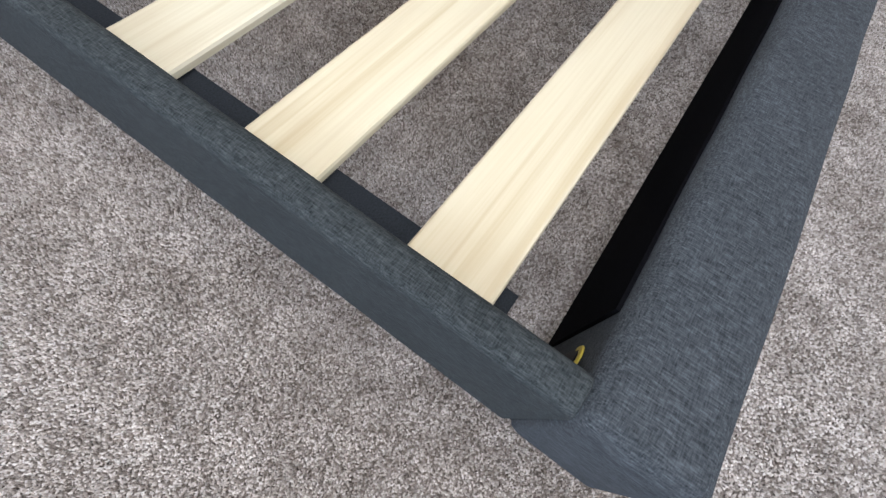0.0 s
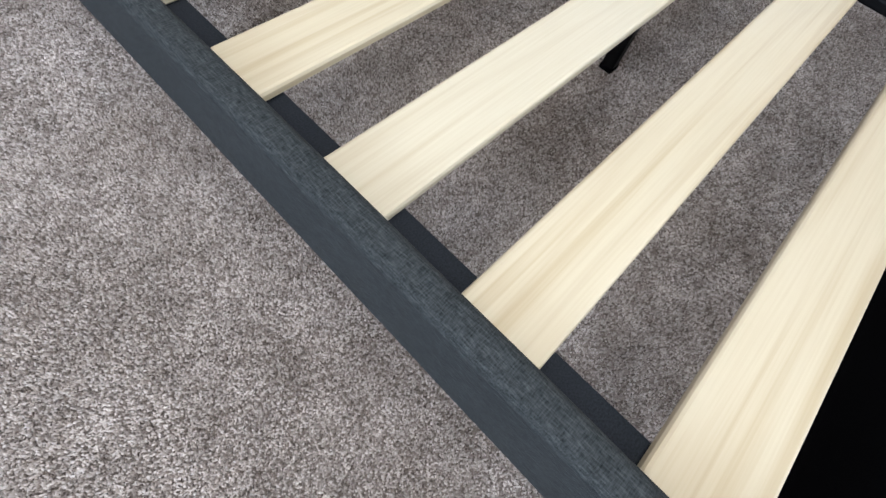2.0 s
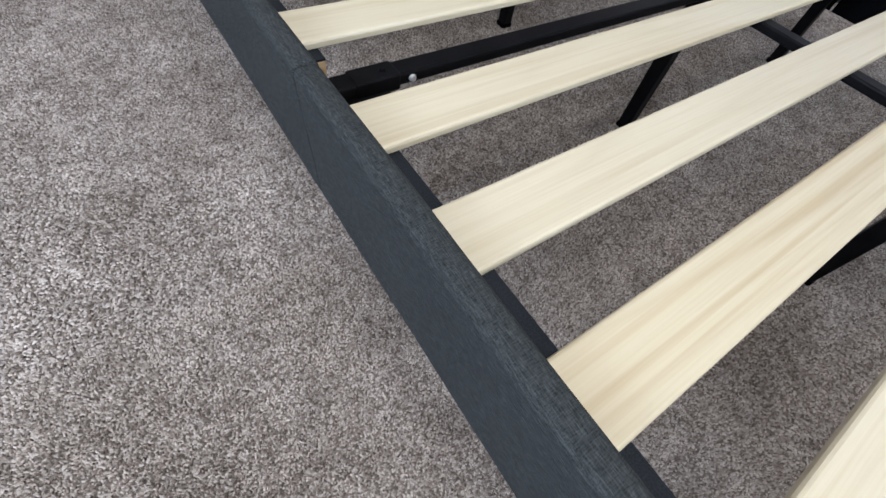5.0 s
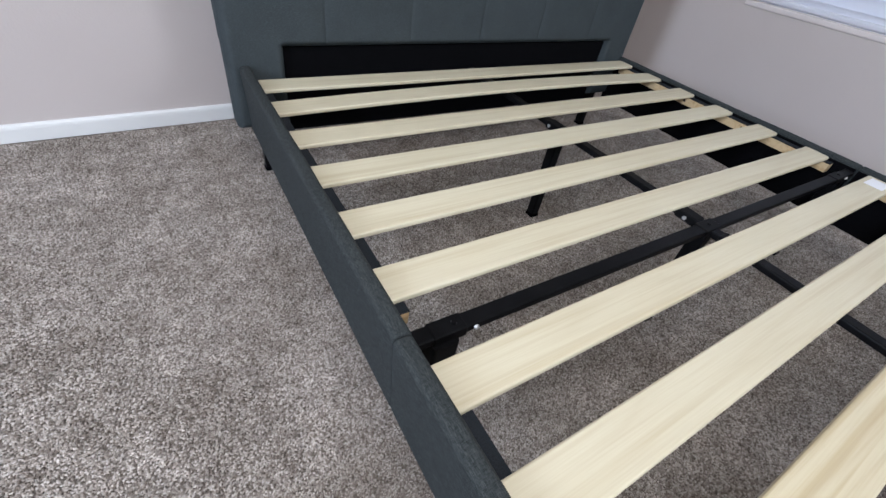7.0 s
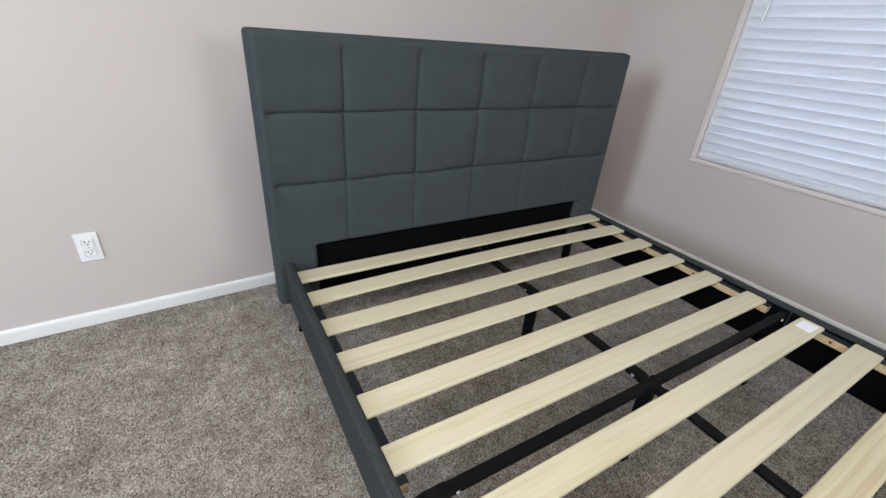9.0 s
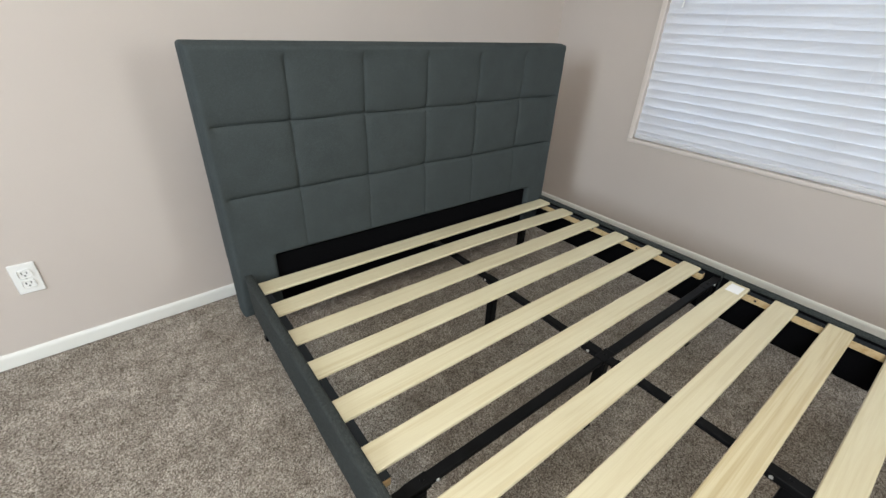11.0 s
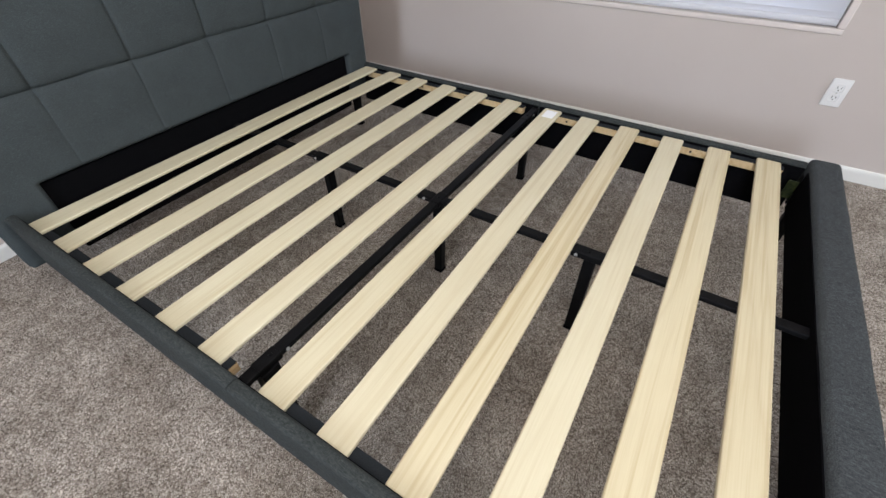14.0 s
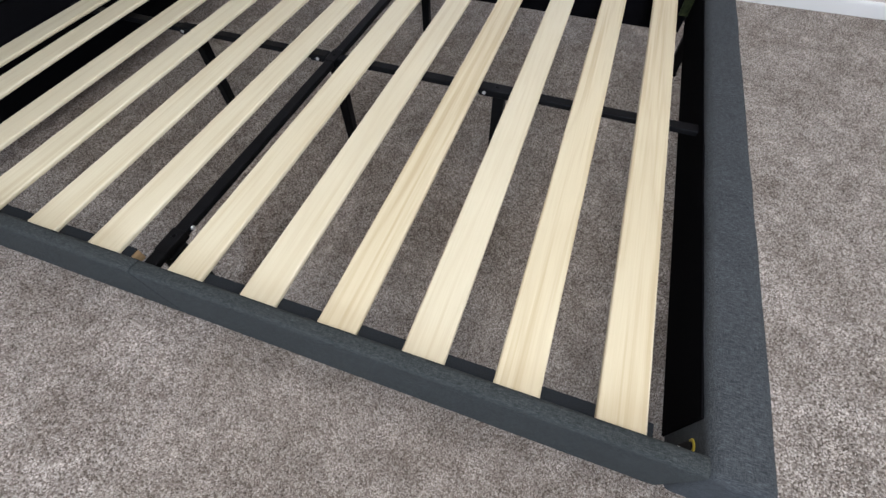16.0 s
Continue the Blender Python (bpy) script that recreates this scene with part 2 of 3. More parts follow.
def padded_bar(outline, axis, start, end, step, wobble, round_end, seed):
    """A padded bar: an outline swept along x or y, its ends drawn in, its surface a little uneven."""
    n = max(2, int(abs(end - start) / step))
    stops = [0, round_end * 0.25, round_end * 0.6, round_end] + list(np.linspace(round_end, end - start - round_end, n))[1:-1]
    stops += [end - start - round_end, end - start - round_end * 0.6, end - start - round_end * 0.25, end - start]
    bm = bmesh.new()
    rings = []
    for s in stops:
        edge = min(s, end - start - s)
        k = 1 - min(1, edge / round_end)
        inset = round_end * (1 - math.sqrt(max(0, 1 - k * k)))
        ring = []
        for u, v in outline:
            r = math.hypot(u, v)
            w = wobble * noise.noise(Vector(((start + s) * 9, u * 40 + seed, v * 14)))
            q = (r - inset + w) / r
            u2, v2 = u * q, v * q
            ring.append(bm.verts.new((u2, start + s, v2) if axis == "y" else (start + s, u2, v2)))
        rings.append(ring)
    for a, b2 in zip(rings, rings[1:]):
        for i in range(len(outline)):
            j = (i + 1) % len(outline)
            bm.faces.new((a[i], a[j], b2[j], b2[i]))
    bm.faces.new(rings[0])
    bm.faces.new(rings[-1])
    bmesh.ops.recalc_face_normals(bm, faces=bm.faces)
    return bm


# ---- room ----
XW, YC, TURNED = 2.18, 2.604, math.atan(0.052)
X0, Y0, TOP = -3.2, -3.15, 2.44
BACK = Matrix.Translation((0, YC, 0)) @ Matrix.Rotation(TURNED, 4, "Z")
EAST = Matrix.Translation((XW, 2.05, 0)) @ Matrix.Rotation(0.015, 4, "Z") @ Matrix.Translation((-XW, -2.05, 0))


def structure(name, bm, material, label, category, at=None, smooth=False):
    ob = mesh_object(name, bm, material, smooth)
    if at is not None:
        ob.matrix_world = at
    return tagged(ob, label, category, kind="structure")


def holed_wall(u0, u1, z0, z1, hole, thick):
    """A wall along y with a hole, its inner face at x = 0 and its body on +x; hole: y0, y1, z0, z1."""
    a, b2, c, d = hole
    bm = bmesh.new()
    for y0, y1, s0, s1 in ((u0, a, z0, z1), (b2, u1, z0, z1), (a, b2, z0, c), (a, b2, d, z1)):
        box_bm(0, thick, y0, y1, s0, s1, bm=bm)
    return bm


floor = structure("floor", box_bm(X0 - 0.1, XW + 0.15, Y0 - 0.1, YC + 0.3, -0.05, -0.006), CARPET, "taupe speckled cut-pile wall-to-wall carpet", "carpet")
structure("wall_north", box_bm(-3.6, 2.6, 0, 0.12, -0.02, TOP), WALL, "beige painted wall behind the headboard", "wall", BACK)
WIN = (0.250, 2.054, 0.592, 1.95)
structure("wall_east", holed_wall(Y0 - 0.1, 3.0, -0.02, TOP, WIN, 0.15), WALL, "beige painted wall with a wide window", "wall", EAST @ pose(XW, 0, 0))
LEFTW = (-0.05, 0.65, 1.1, 2.3)
structure("wall_west", holed_wall(Y0 - 0.1, 2.6, -0.02, TOP, LEFTW, 0.12), WALL, "beige painted wall with a window", "wall", pose(X0 - 0.12, 0, 0))
FOOTW = (1.05, 1.85, 1.25, 2.35)
structure("wall_south", holed_wall(-2.4, 3.4, -0.02, TOP, FOOTW, 0.12), WALL, "beige painted wall at the foot of the room", "wall", pose(0, Y0, 0, 0, 0, -90))
structure("ceiling", box_bm(X0 - 0.2, XW + 0.2, Y0 - 0.2, 3.0, TOP, TOP + 0.1), CEILING, "white painted ceiling", "ceiling")


def baseboard_bm(u0, u1, h):
    """Along x, its back at y = 0, its face towards -y, with a rounded top."""
    prof = [(0, 0), (-0.012, 0), (-0.012, h - 0.015), (-0.0105, h - 0.007), (-0.007, h - 0.002), (-0.003, h), (0, h)]
    bm = bmesh.new()
    ends = [[bm.verts.new((u, p, q)) for p, q in prof] for u in (u0, u1)]
    for i in range(len(prof) - 1):
        bm.faces.new((ends[0][i], ends[1][i], ends[1][i + 1], ends[0][i + 1]))
    bm.faces.new(ends[0][::-1])
    bm.faces.new(ends[1])
    return bm


structure("baseboard", baseboard_bm(-3.2, 2.175, 0.056), TRIM, "white painted wooden baseboard", "baseboard", BACK)
structure("baseboard", baseboard_bm(-2.68, 3.1, 0.062), TRIM, "white painted wooden baseboard", "baseboard", EAST @ pose(XW, 0, 0, 0, 0, -90))

# window: casing, frame, panes
window = tagged(new("window_1"), "wide window with closed white horizontal blinds", "window", kind="structure")
window.matrix_world = EAST
wy0, wy1, wz0, wz1 = WIN
for y0, y1, z0, z1 in ((wy0 - 0.027, wy1 + 0.027, wz0 - 0.022, wz0 - 0.001), (wy0 - 0.027, wy1 + 0.027, wz1, wz1 + 0.02), (wy0 - 0.027, wy0, wz0, wz1), (wy1, wy1 + 0.027, wz0, wz1)):
    part("casing", box_bm(XW - 0.005, XW + 0.045, y0, y1, z0, z1, 0.0045, 3), CASING, window, "rounded cream painted window return")
for y0, y1, z0, z1 in ((wy0, wy1, wz0, wz0 + 0.045), (wy0, wy1, wz1 - 0.045, wz1), (wy0, wy0 + 0.045, wz0 + 0.045, wz1 - 0.045), (wy1 - 0.045, wy1, wz0 + 0.045, wz1 - 0.045), ((wy0 + wy1) / 2 - 0.03, (wy0 + wy1) / 2 + 0.03, wz0 + 0.045, wz1 - 0.045)):
    part("window_frame", box_bm(XW + 0.09, XW + 0.14, y0, y1, z0, z1, 0.003), PLASTIC, window, "white vinyl window frame")
for y0, y1 in ((wy0 + 0.045, (wy0 + wy1) / 2 - 0.03), ((wy0 + wy1) / 2 + 0.03, wy1 - 0.045)):
    pane = part("pane", box_bm(XW + 0.11, XW + 0.116, y0, y1, wz0 + 0.045, wz1 - 0.045), GLASS, window, "clear window glass")
    pane.visible_shadow = False

# blind
blind = thing("window_blind", "closed white vinyl horizontal blind hanging in the window", "blind")
blind.matrix_world = EAST
BX, SW, PITCH = XW + 0.022, 0.052, 0.0462
by0, by1 = wy0 + 0.002, wy1 - 0.002


def blind_slat():
    bm = bmesh.new()
    rows = []
    for k in range(7):
        s = k / 6 - 0.5
        x, z = 0.0014 * (1 - 4 * s * s), s * SW
        rows.append([[bm.verts.new((x * c - z * s2 + d, y, x * s2 + z * c)) for d in (0.0, 0.0028)] for y in (by0, by1) for c, s2 in ((math.cos(0.2), math.sin(0.2)),)])
    for a, b2 in zip(rows, rows[1:]):
        for d in (0, 1):
            bm.faces.new((a[0][d], a[1][d], b2[1][d], b2[0][d]))
        for e in (0, 1):
            bm.faces.new((a[e][0], a[e][1], b2[e][1], b2[e][0]))
    for r in (rows[0], rows[-1]):
        bm.faces.new((r[0][0], r[1][0], r[1][1], r[0][1]))
    bmesh.ops.recalc_face_normals(bm, faces=bm.faces)
    return bm


z = wz0 + 0.0272
first = part("slat", blind_slat(), BLIND, blind, at=pose(BX, 0, z))
count = int((wz1 - 0.06 - z) / PITCH)
for k in range(1, count + 1):
    ob = new("slat", first.data)
    ob.parent = blind
    ob.matrix_basis = pose(BX + random.uniform(-0.0008, 0.0008), 0, z + k * PITCH, random.uniform(-0.05, 0.05), random.uniform(-0.6, 0.6), 0)
part("bottom_rail", box_bm(BX - 0.014, BX + 0.014, by0, by1, wz0 + 0.005, wz0 + 0.029, 0.008, 4), BLIND, blind, "white bottom rail")
part("head_rail", box_bm(BX - 0.02, BX + 0.03, by0, by1, wz1 - 0.055, wz1 - 0.004, 0.003), BLIND, blind)
for y in (by0 + 0.22, (by0 + by1) / 2, by1 - 0.30):
    part("ladder_cord", cyl_bm(0.0007, wz1 - wz0 - 0.08, pose(BX - 0.013, y, (wz0 + wz1) / 2 - 0.01), 6), BLIND, blind, "thin white lift cord")
part("tilt_wand", cyl_bm(0.004, 0.62, pose(BX - 0.03, by1 - 0.09, wz1 - 0.37, 1, 1, 0), 8), PLASTIC, blind, "white tilt wand")


def outlet(m, label):
    """Cover plate facing -y, its back at y = 0."""
    ob = thing("wall_outlet", label, "outlet", "wall outlets")
    ob.matrix_world = m
    part("cover_plate", box_bm(-0.035, 0.035, -0.006, 0, -0.057, 0.057, 0.004, 3), PLASTIC, ob)
    for s in (-1, 1):
        o = part("receptacle", box_bm(-0.017, 0.017, -0.0085, -0.005, s * 0.0195 - 0.0145, s * 0.0195 + 0.0145, 0.006, 3), PLASTIC, ob)
        for dx, h in ((-0.0065, 0.0045), (0.0065, 0.0035)):
            part("slot", box_bm(dx - 0.0013, dx + 0.0013, -0.0092, -0.008, s * 0.0195 + 0.003 - h, s * 0.0195 + 0.003 + h), DARK, o, "dark slot")
        part("ground_hole", cyl_bm(0.0026, 0.0012, pose(0, -0.0086, s * 0.0195 - 0.0075, 90), 10), DARK, o, "dark round hole")
    part("screw", cyl_bm(0.003, 0.002, pose(0, -0.0065, 0, 90), 10), ZINC, ob, "small screw head")
    return ob


outlet(BACK @ pose(-0.64, 0, 0.328), "white duplex wall outlet above the carpet beside the bed")
outlet(EAST @ pose(XW, 0.13, 0.36, 0, 0, -90), "white duplex wall outlet under the window")

# Unseen panel added on the ceiling to brighten the room from above.
lamp = thing("overhead_fill_panel", "unseen flat white ceiling panel added as overhead fill light", "ceiling lamp", at=(-0.45, 0.6, TOP))
part("housing", box_bm(-0.79, 0.79, -0.54, 0.54, -0.03, 0, 0.006), PLASTIC, lamp, "white metal housing")
part("diffuser", box_bm(-0.76, 0.76, -0.51, 0.51, -0.042, -0.0305, 0.004), FILL_GLOW, lamp, "glowing diffuser of the added fill panel")

# ---- bed frame ----
bed = thing("bed_frame", "dark grey upholstered bed frame with bare pale wooden slats, no mattress", "bed")
ZS, TH = 0.326, 0.011
RX0, RX1 = -0.008, 1.508
RAIL_W, RAIL_TOP, RAIL_BOT = 0.029, 0.354, 0.168
FY0, FY1 = 0.142, 0.2295
RAIL_Y = 0.2285
HY = 2.156
JOINT = 1.179

# footboard
FB_BOT = 0.197
FB_H = 0.352 - FB_BOT
outline = [(u + (FY0 + FY1) / 2, v + FB_BOT + FB_H / 2) for u, v in rounded_rect(FY1 - FY0, FB_H, (0.006, 0.008, 0.016, 0.018), 5)]
cu, cv = (FY0 + FY1) / 2, FB_BOT + FB_H / 2
foot = part("footboard", padded_bar([(u - cu, v - cv) for u, v in outline], "x", -0.037, RX1 + 0.028, 0.03, 0.0022, 0.014, 3.0), FABRIC_Y, bed, "low padded footboard in dark grey linen", True, pose(0, cu, cv))
part("lining", box_bm(0.046, 1.454, FY1 - cu - 0.001, FY1 - cu + 0.003, 0.199 - cv, 0.334 - cv), LINING, foot, "black inner lining")
ring = bmesh.new()
arc = [(0.0035 * math.cos(radians(a)), 0.0012 * math.sin(radians(a))) for a in range(0, 360, 45)]
turns = [[ring.verts.new(((0.0085 + p) * math.cos(radians(a)), q, (0.0085 + p) * math.sin(radians(a)))) for p, q in arc] for a in range(-20, 201, 20)]
for p, q in zip(turns, turns[1:]):
    for i in range(8):
        ring.faces.new((p[i], p[(i + 1) % 8], q[(i + 1) % 8], q[i]))
part("ring", ring, YELLOW, foot, "small yellow plastic ring", True, pose(0.011, FY1 - cu + 0.003, 0.304 - cv))
part("bracket_plate", box_bm(1.462, 1.4655, FY1 - cu + 0.004, FY1 - cu + 0.034, 0.225 - cv, 0.292 - cv, 0.001), ZINC_OLIVE, foot, "olive zinc-plated hook plate")
for x in (0.011, 1.478):
    part("bracket", box_bm(x - 0.01, x + 0.01, FY1 - cu + 0.0005, FY1 - cu + 0.004, 0.2 - cv, 0.308 - cv, 0.001), METAL, foot, "black steel corner bracket")
    part("bolt", cyl_bm(0.006, 0.004, pose(x, FY1 - cu + 0.005, 0.27 - cv, 90), 12), ZINC, foot, "zinc bolt head")


# side rails
def side_rail(inner, sign, y0, y1, seed, label, top=RAIL_TOP):
    h = top - RAIL_BOT
    cx, cz = inner + sign * RAIL_W / 2, (top + RAIL_BOT) / 2
    o = rounded_rect(RAIL_W, h, (0.004, 0.004, 0.009, 0.009), 5)
    # the padding is fuller at the top than at the bottom of the outer face
    o = [(u - sign * 0.009 * max(0.0, sign * u) / (RAIL_W / 2) * (h / 2 - v) / h, v) for u, v in o]
    rail = part("side_rail", padded_bar(o, "y", y0, y1, 0.03, 0.0018, 0.0045, seed), LINEN_RAIL_SHADED, bed, label, True, pose(cx, 0, cz))
    w = -sign
    a, b2 = sorted((w * (RAIL_W / 2 + 0.0005), w * (RAIL_W / 2 + 0.004)))
    part("lining", box_bm(a, b2, y0 + 0.003, y1 - 0.003, (0.15 if sign > 0 else RAIL_BOT + 0.004) - cz, min(0.332, top - 0.012) - cz), LINING, rail, "black inner lining")
    a, b2 = sorted((w * (RAIL_W / 2 + 0.004), w * (RAIL_W / 2 + 0.030)))
    part("batten", box_bm(a, b2, y0 + 0.06, y1 - 0.06, 0.284 - cz, ZS - TH - 0.004 - cz, 0.0015), PINE, rail, "raw pine slat batten")
    part("batten_tape", box_bm(a, b2, y0 + 0.06, y1 - 0.06, ZS - TH - 0.0038 - cz, ZS - TH - 0.001 - cz), FELT, rail, "dark felt strip")
    for y in np.arange(y0 + 0.11, y1 - 0.1, 0.235):
        xx = w * (RAIL_W / 2 + 0.0302)
        part("screw", cyl_bm(0.0045, 0.001, pose(xx, y, 0.298 - cz, 0, 90, 0), 10), DARK, rail, "dark screw head")
    return rail


side_rail(RX0, -1, RAIL_Y, JOINT, 11.0, "dark grey linen-covered side rail")
side_rail(RX0, -1, JOINT + 0.001, HY - 0.002, 17.0, "dark grey linen-covered side rail")
side_rail(RX1, 1, FY1, JOINT, 23.0, "dark grey linen-covered side rail", 0.334)
side_rail(RX1, 1, JOINT + 0.001, HY - 0.002, 29.0, "dark grey linen-covered side rail", 0.334)

# headboard: a core with side legs, and sewn padded panels
HX0, HX1, HT, HD = -0.064, 1.54, 1.094, 0.075
core = bmesh.new()
box_bm(HX0, HX1, HY + 0.006, HY + HD, 0.39, HT - 0.004, 0.012, 4, core)
box_bm(HX0 + 0.001, 0.086, HY + 0.0065, HY + HD - 0.001, 0.165, 0.45, 0.012, 4, core)
box_bm(1.394, HX1 - 0.001, HY + 0.0065, HY + HD - 0.001, 0.165, 0.45, 0.012, 4, core)
head = part("headboard", core, FABRIC_X, bed, "tall dark grey linen headboard sewn into padded squares", True)
part("lining", box_bm(0.0865, 1.3935, HY + 0.002, HY + 0.04, 0.15, 0.392), LINING, head, "black recessed lower panel")


cols = [HX0 + 0.004, 0.204, 0.472, 0.738, 1.000, 1.265, HX1 - 0.004]
lines = [0.398, 0.632, 0.861, HT - 0.008]
LEG_IN, LEG_BOT = (0.0845, 1.3955), 0.172


def fade(a, b, x):
    t = max(0.0, min(1.0, (x - a) / (b - a)))
    return t * t * (3 - 2 * t)


def padded_face(u, v):
    """How far forward the sewn padding of the headboard stands: full between the seams, drawn in at them, rounded at the rim."""
    opening = math.hypot(max(0.0, LEG_IN[0] + 0.001 - u, u - LEG_IN[1] - 0.001), max(0.0, v - lines[0]))
    rim = max(0.0, min(u - cols[0], cols[6] - u, lines[3] - v, v - LEG_BOT, opening))
    k = 1 - min(1.0, rim / 0.017)
    rim_round = math.sqrt(max(0.0, 1 - k * k))
    side = fade(0.012, 0.04, min(u - cols[0], cols[6] - u))
    pull = []
    for c in cols[1:6]:
        d = abs(u - c - 0.0035 * noise.noise(Vector((v * 7, c * 9, 2.0))))
        f = fade(0.016, 0.05, lines[3] - v) * (0.42 + 0.58 * fade(0.56, 0.66, v)) * (1.0 - 0.25 * fade(0.5, 1.4, u))
        pull.append((d, f))
    across = []
    for r in lines[1:3]:
        d = v - r - 0.004 * noise.noise(Vector((u * 6, r * 9, 5.0)))
        across.append((abs(d) * (1.0 if d > 0 else 0.8), side))
    dent = 0.0
    for d, f in pull:
        dent = max(dent, f * (0.0055 * math.exp(-d / 0.004) + 0.0085 * math.exp(-d / 0.034)))
    row = 0.0
    for d, f in across:
        row = max(row, f * (0.0075 * math.exp(-d / 0.004) + 0.0095 * math.exp(-d / 0.034)))
    tuft = max(f * math.exp(-d / 0.022) for d, f in pull) * max(f * math.exp(-d / 0.022) for d, f in across)
    out = 0.0185 - max(dent, row) - 0.35 * min(dent, row) - 0.0085 * tuft
    out += 0.0022 * noise.noise(Vector((u * 5, v * 5, 1.0))) + 0.0009 * noise.noise(Vector((u * 19, v * 19, 7.0)))
    return HY + 0.0075 - (0.0075 + out) * rim_round


def pad(u0, u1, v0, v1, nu, nv):
    """One sewn square of the padding, facing -y, closer meshed towards its seams."""
    bm = bmesh.new()
    def spread(n):
        return [0.5 - 0.5 * (0.55 * math.cos(math.pi * i / n) + 0.45 * (1 - 2 * i / n)) for i in range(n + 1)]
    grid = [[bm.verts.new((u0 + (u1 - u0) * s, padded_face(u0 + (u1 - u0) * s, v0 + (v1 - v0) * t), v0 + (v1 - v0) * t)) for s in spread(nu)] for t in spread(nv)]
    for a, b2 in zip(grid, grid[1:]):
        for i in range(nu):
            bm.faces.new((a[i], a[i + 1], b2[i + 1], b2[i]))
    return bm


for c in range(6):
    for r in range(3):
        part("padded_panel", pad(cols[c], cols[c + 1], lines[r], lines[r + 1], 44, 40), FABRIC_X, head, "", True)
for u0, u1 in ((cols[0], LEG_IN[0]), (LEG_IN[1], cols[6])):
    part("leg_panel", pad(u0, u1, LEG_BOT, lines[0], 24, 30), FABRIC_X, head, "", True)

# slats
# edge towards the headboard of each slat, at its two ends
SLATS = ((0.3725, 0.374), (0.527, 0.526), (0.679, 0.681), (0.833, 0.839), (0.987, 0.995), (1.142, 1.149), (1.331, 1.330), (1.487, 1.494), (1.649, 1.655), (1.807, 1.815), (1.968, 1.972), (2.113, 2.122))
SLAT_W = 0.0725
SX0, SX1 = -0.006, 1.5


def bed_slat(SLW, bow=0.0):
    """A slat with eased edges; bow: how far its middle stands up."""
    bm = bmesh.new()
    o = rounded_rect(SX1 - SX0, SLW, (0.006, 0.006, 0.006, 0.006), 4)
    levels = ((0.0022, -TH), (0, -TH + 0.002), (0, -0.0035), (0.0012, -0.001), (0.0035, 0))
    rings = []
    for ins, zz in levels:
        fx, fy = 1 - 2 * ins / (SX1 - SX0), 1 - 2 * ins / SLW
        rings.append([bm.verts.new((u * fx, v * fy, zz)) for u, v in o])
    for a, b2 in zip(rings, rings[1:]):
        for i in range(len(o)):
            bm.faces.new((a[i], a[(i + 1) % len(o)], b2[(i + 1) % len(o)], b2[i]))
    bm.faces.new(rings[0][::-1])
    bm.faces.new(rings[-1])
    if bow:
        half = (SX1 - SX0) / 2
        for i in range(1, 16):
            bmesh.ops.bisect_plane(bm, geom=bm.verts[:] + bm.edges[:] + bm.faces[:], plane_co=(half * (i / 8 - 1), 0, 0), plane_no=(1, 0, 0))
        for v in bm.verts:
            v.co.z += bow * (1 - (v.co.x / half) ** 2)
    return bm


slat_meshes = {}
for k, (y0, y1) in enumerate(SLATS):
    turn = math.degrees(math.atan2(y1 - y0, SX1 - SX0))
    at = pose((SX0 + SX1) / 2 + random.uniform(-0.0015, 0.0015), (y0 + y1 - SLAT_W) / 2, ZS, random.uniform(-0.3, 0.3), 0, turn)
    stock, words = (POPLAR_TAN, "poplar slat with tan grain streaks") if k in (0, 1, 3) else (POPLAR, "pale poplar slat")
    if k == 10:
        ob = part("slat", bed_slat(SLAT_W, 0.0115), stock, bed, "pale poplar slat bowed up in the middle", at=at)
    elif stock not in slat_meshes:
        ob = part("slat", bed_slat(SLAT_W), stock, bed, words, at=at)
        slat_meshes[stock] = ob.data
    else:
        ob = new("slat", slat_meshes[stock])
        ob.parent, ob.matrix_basis = bed, at
        tagged(ob, words)
    if k == 5:
        part("sticker", box_bm(0.665, 0.735, -0.024, 0.022, 0.0002, 0.0006), STICKER, ob, "white paper sticker")

# steel supports
BXC, BW = 0.733, 0.028
BT = ZS - TH - 0.001


def tube(x0, x1, y0, y1, name, label):
    return part(name, box_bm(x0, x1, y0, y1, BT - 0.015, BT, 0.003, 2), METAL, bed, label)


def bolt(parent, x, y, z, rx=0, ry=0, mat_=None):
    bm = cyl_bm(0.0048, 0.0036, pose(x, y, z, rx, ry), 12, 0.0038)
    return part("bolt", bm, mat_ or ZINC, parent, "zinc bolt head" if mat_ is None else "black bolt head")


cross = tube(RX0 + 0.002, RX1 - 0.002, JOINT + 0.0005, JOINT + 0.0285, "cross_beam", "black steel cross beam")
YB = JOINT + 0.0145
for x in (0.075, 1.42):
    part("end_bracket", box_bm(x - 0.045, x + 0.012, YB - 0.0152, YB + 0.0152, BT - 0.019, BT + 0.0014, 0.002), METAL, cross, "black steel end bracket")
    bolt(cross, x - 0.005, YB, BT + 0.0025, mat_=METAL)
    bolt(cross, x + 0.028, YB - 0.0155, BT - 0.008, 90)
part("joint_plate", box_bm(BXC - 0.03, BXC + 0.03, YB - 0.0165, YB + 0.0165, BT - 0.018, BT + 0.002, 0.003), METAL, cross, "black steel joint plate")
bolt(cross, BXC, YB, BT + 0.0035, mat_=METAL)
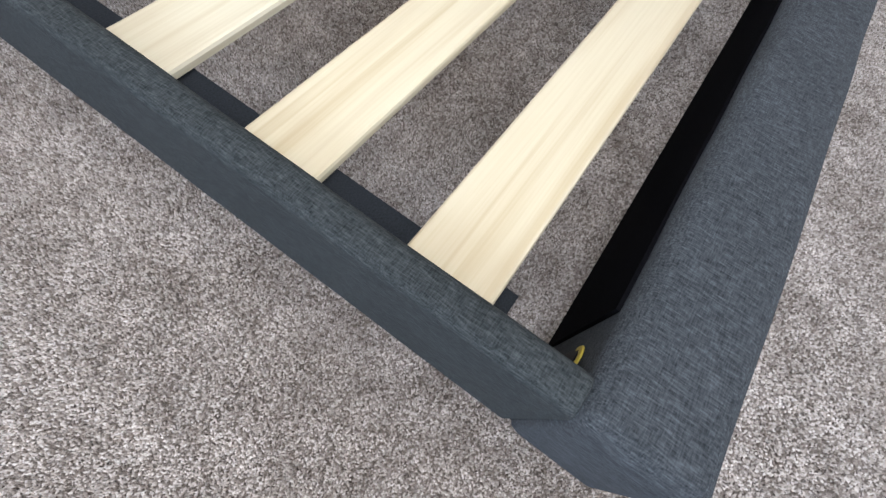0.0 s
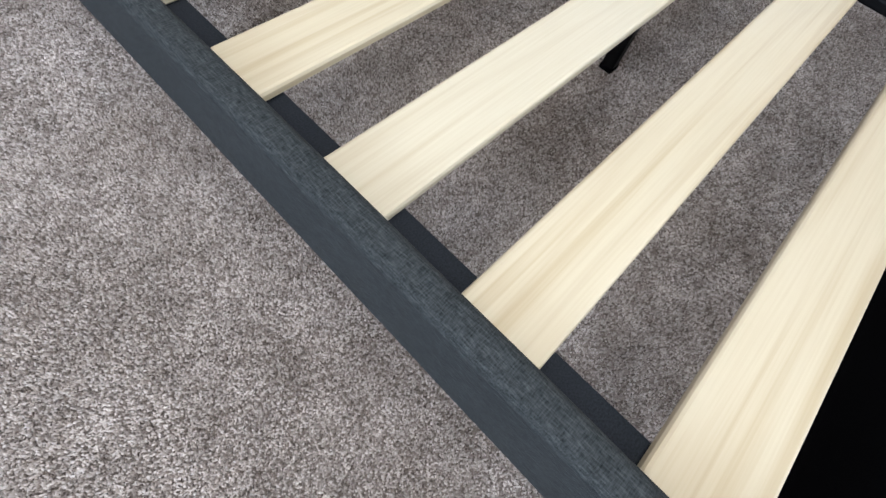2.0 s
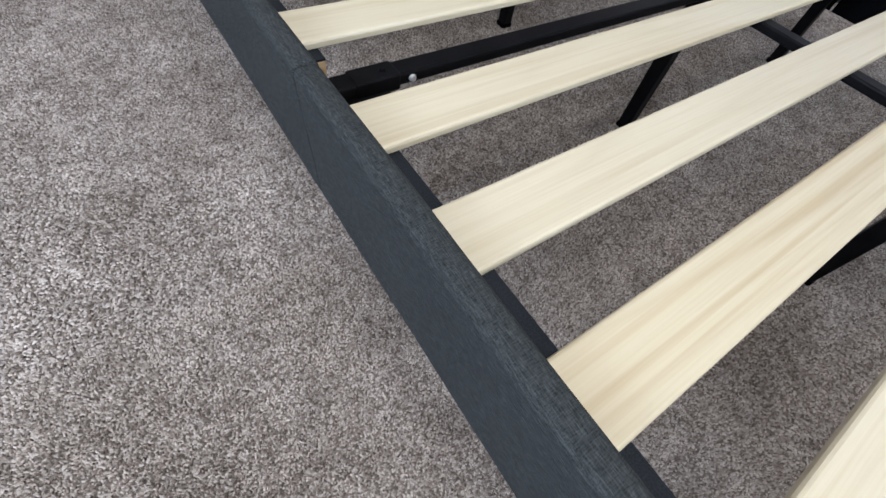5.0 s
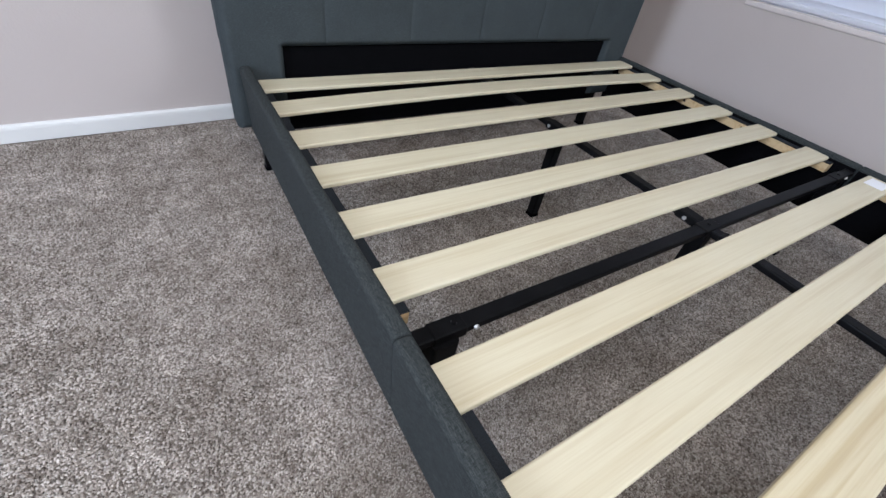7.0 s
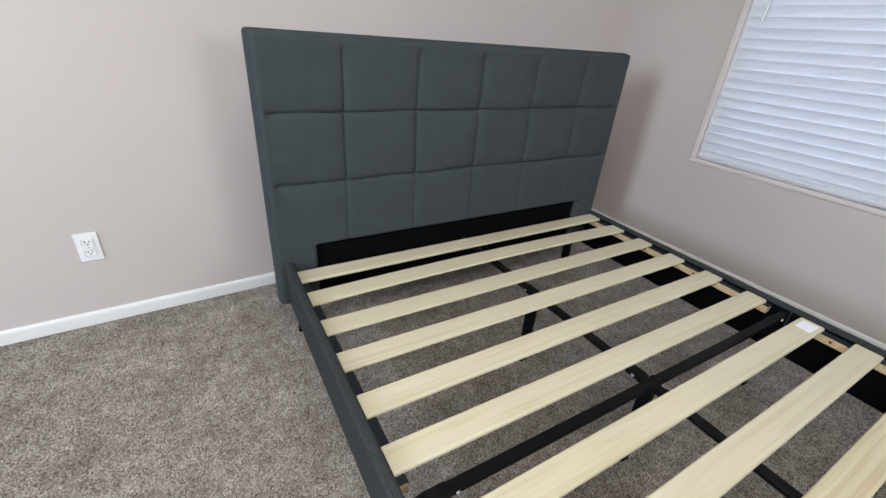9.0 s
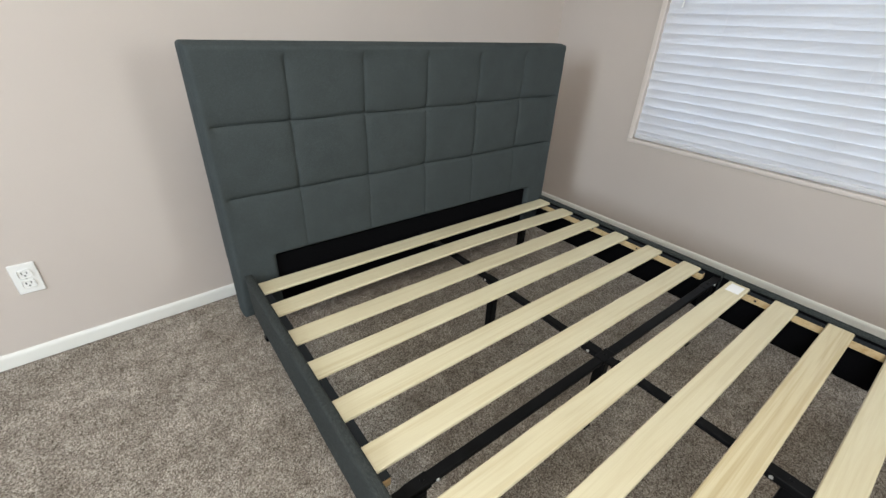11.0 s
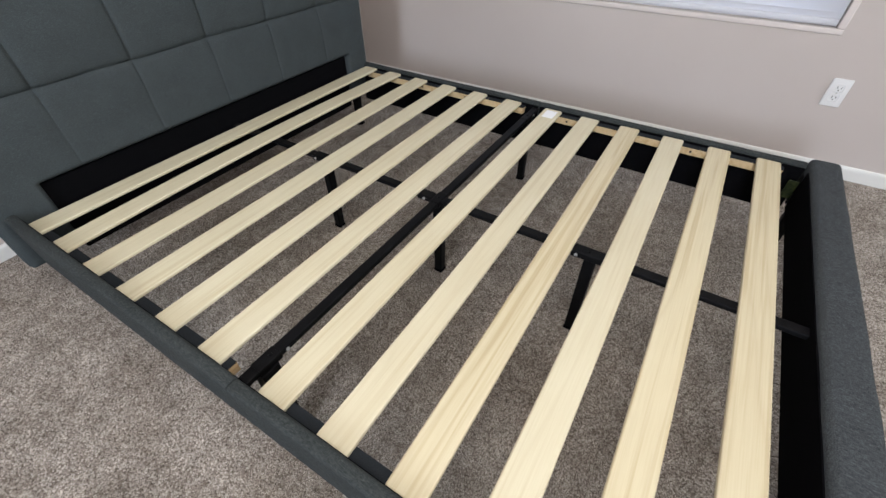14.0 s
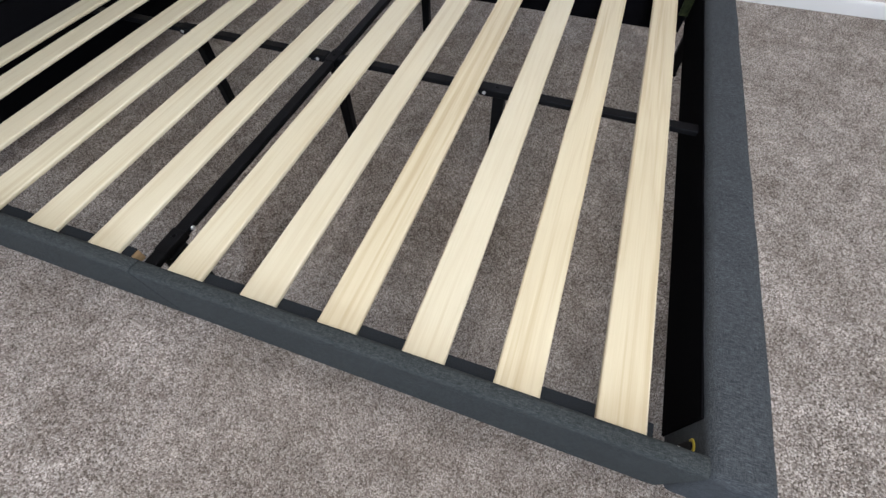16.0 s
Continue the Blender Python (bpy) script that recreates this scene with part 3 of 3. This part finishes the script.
for y0, y1, yb in ((FY1, YB - 0.0165, 0.72), (YB + 0.0165, HY + 0.03, 1.675)):
    beam = tube(BXC - BW / 2, BXC + BW / 2, y0, y1, "centre_beam", "black steel centre beam")
    part("leg_bracket", box_bm(BXC - BW / 2 - 0.003, BXC + BW / 2 + 0.003, yb - 0.045, yb + 0.045, BT - 0.019, BT + 0.002, 0.003), METAL, beam, "black steel leg bracket")
    bolt(beam, BXC, yb, BT + 0.003, mat_=METAL)
    bolt(beam, BXC - BW / 2 - 0.004, yb + 0.03, BT - 0.008, 0, 90)
    ye = YB - 0.06 if yb < 1 else YB + 0.045
    part("end_plate", box_bm(BXC - BW / 2 - 0.0025, BXC + BW / 2 + 0.0025, ye - 0.026, ye + 0.026, BT - 0.018, BT + 0.0018, 0.003), METAL, beam, "black steel end plate")
    bolt(beam, BXC - BW / 2 - 0.004, ye, BT - 0.008, 0, 90)


def support_leg(x, y, top, w=0.032):
    bm = bmesh.new()
    levels = ((0.0, 0.8), (0.004, 0.9), (0.02, 0.9), (top * 0.6, 0.96), (top, 1.0))
    rings = [[bm.verts.new((u * k, v * k, zz)) for u, v in rounded_rect(w, w, (0.005,) * 4, 3)] for zz, k in levels]
    for a, b2 in zip(rings, rings[1:]):
        for i in range(16):
            bm.faces.new((a[i], a[(i + 1) % 16], b2[(i + 1) % 16], b2[i]))
    bm.faces.new(rings[0][::-1])
    bm.faces.new(rings[-1])
    leg = part("support_leg", bm, METAL, bed, "black square steel leg", at=pose(x, y, 0))
    part("foot_cap", box_bm(-w * 0.5, w * 0.5, -w * 0.5, w * 0.5, 0.0, 0.012, 0.003), LINING, leg, "black plastic foot cap")
    return leg


for x, y in ((BXC, 0.712), (BXC, YB), (BXC, 1.672), (0.05, YB), (1.435, YB)):
    support_leg(x, y, BT - 0.016, 0.044 if x < 0.5 else 0.032)
for x, y, t in ((0.026, 0.195, 0.199), (1.49, 0.195, 0.199), (0.016, 2.2, 0.167), (1.48, 2.2, 0.167)):
    support_leg(x, y, t, 0.036)


# ---- carpet pile ----
def pile(cells, rng):
    """Leaning tufts of yarn, each a small three-sided cone; cells: x0, x1, y0, y1, pitch, height, depth, hole."""
    vs, base = [], 0
    for x0, x1, y0, y1, pitch, high, low, hole in cells:
        gx, gy = np.meshgrid(np.arange(x0, x1, pitch), np.arange(y0, y1, pitch * 0.87))
        gx[1::2] += pitch / 2
        p = np.stack([gx.ravel(), gy.ravel()], 1) + rng.uniform(-0.42, 0.42, (gx.size, 2)) * pitch
        p = p[p[:, 1] < YC - 0.016 + 0.052 * p[:, 0]]
        if hole:
            a, b2, c, d = hole
            p = p[~((p[:, 0] > a) & (p[:, 0] < b2) & (p[:, 1] > c) & (p[:, 1] < d))]
        n = len(p)
        r = pitch * rng.uniform(0.6, 0.95, n)
        ang = rng.uniform(0, 2 * math.pi, n)
        along, long = rng.uniform(0, math.pi, n), rng.uniform(1.0, 1.5, n)
        ring = []
        for k in (0, 2.094, 4.189):
            a1, a2 = r * long * np.cos(ang + k), r / long * np.sin(ang + k)
            ring.append(np.stack([p[:, 0] + a1 * np.cos(along) - a2 * np.sin(along), p[:, 1] + a1 * np.sin(along) + a2 * np.cos(along), rng.uniform(-low, -low / 2, n)], 1))
        lean = rng.normal(0, 0.35, (n, 2)) * pitch + (0.0004, 0.0003)
        tip = np.concatenate([p + lean, rng.uniform(0.0, 1.0, (n, 1)) ** 0.7 * high], 1)
        vs.append(np.stack(ring + [tip], 1).reshape(-1, 3))
    v = np.concatenate(vs).astype(np.float32)
    n = len(v) // 4
    tri = (np.arange(n)[:, None, None] * 4 + np.array([[0, 1, 3], [1, 2, 3], [2, 0, 3]])).reshape(-1)
    me = bpy.data.meshes.new("carpet_pile")
    me.vertices.add(len(v))
    me.vertices.foreach_set("co", v.ravel())
    me.loops.add(len(tri))
    me.loops.foreach_set("vertex_index", tri.astype(np.int32))
    me.polygons.add(n * 3)
    me.polygons.foreach_set("loop_start", np.arange(0, len(tri), 3, dtype=np.int32))
    me.update(calc_edges=True)
    me.materials.append(YARN)
    return new("carpet_pile", me)


NEAR = (-0.6, 0.4, -0.05, 1.2)
tagged(pile([(*NEAR, 0.0029, 0.0020, 0.0042, None), (-1.1, XW + 0.03, -0.75, 2.72, 0.0038, 0.0014, 0.003, NEAR)], np.random.default_rng(5)), "taupe and cream flecked carpet pile on the floor", "carpet", kind="stuff")
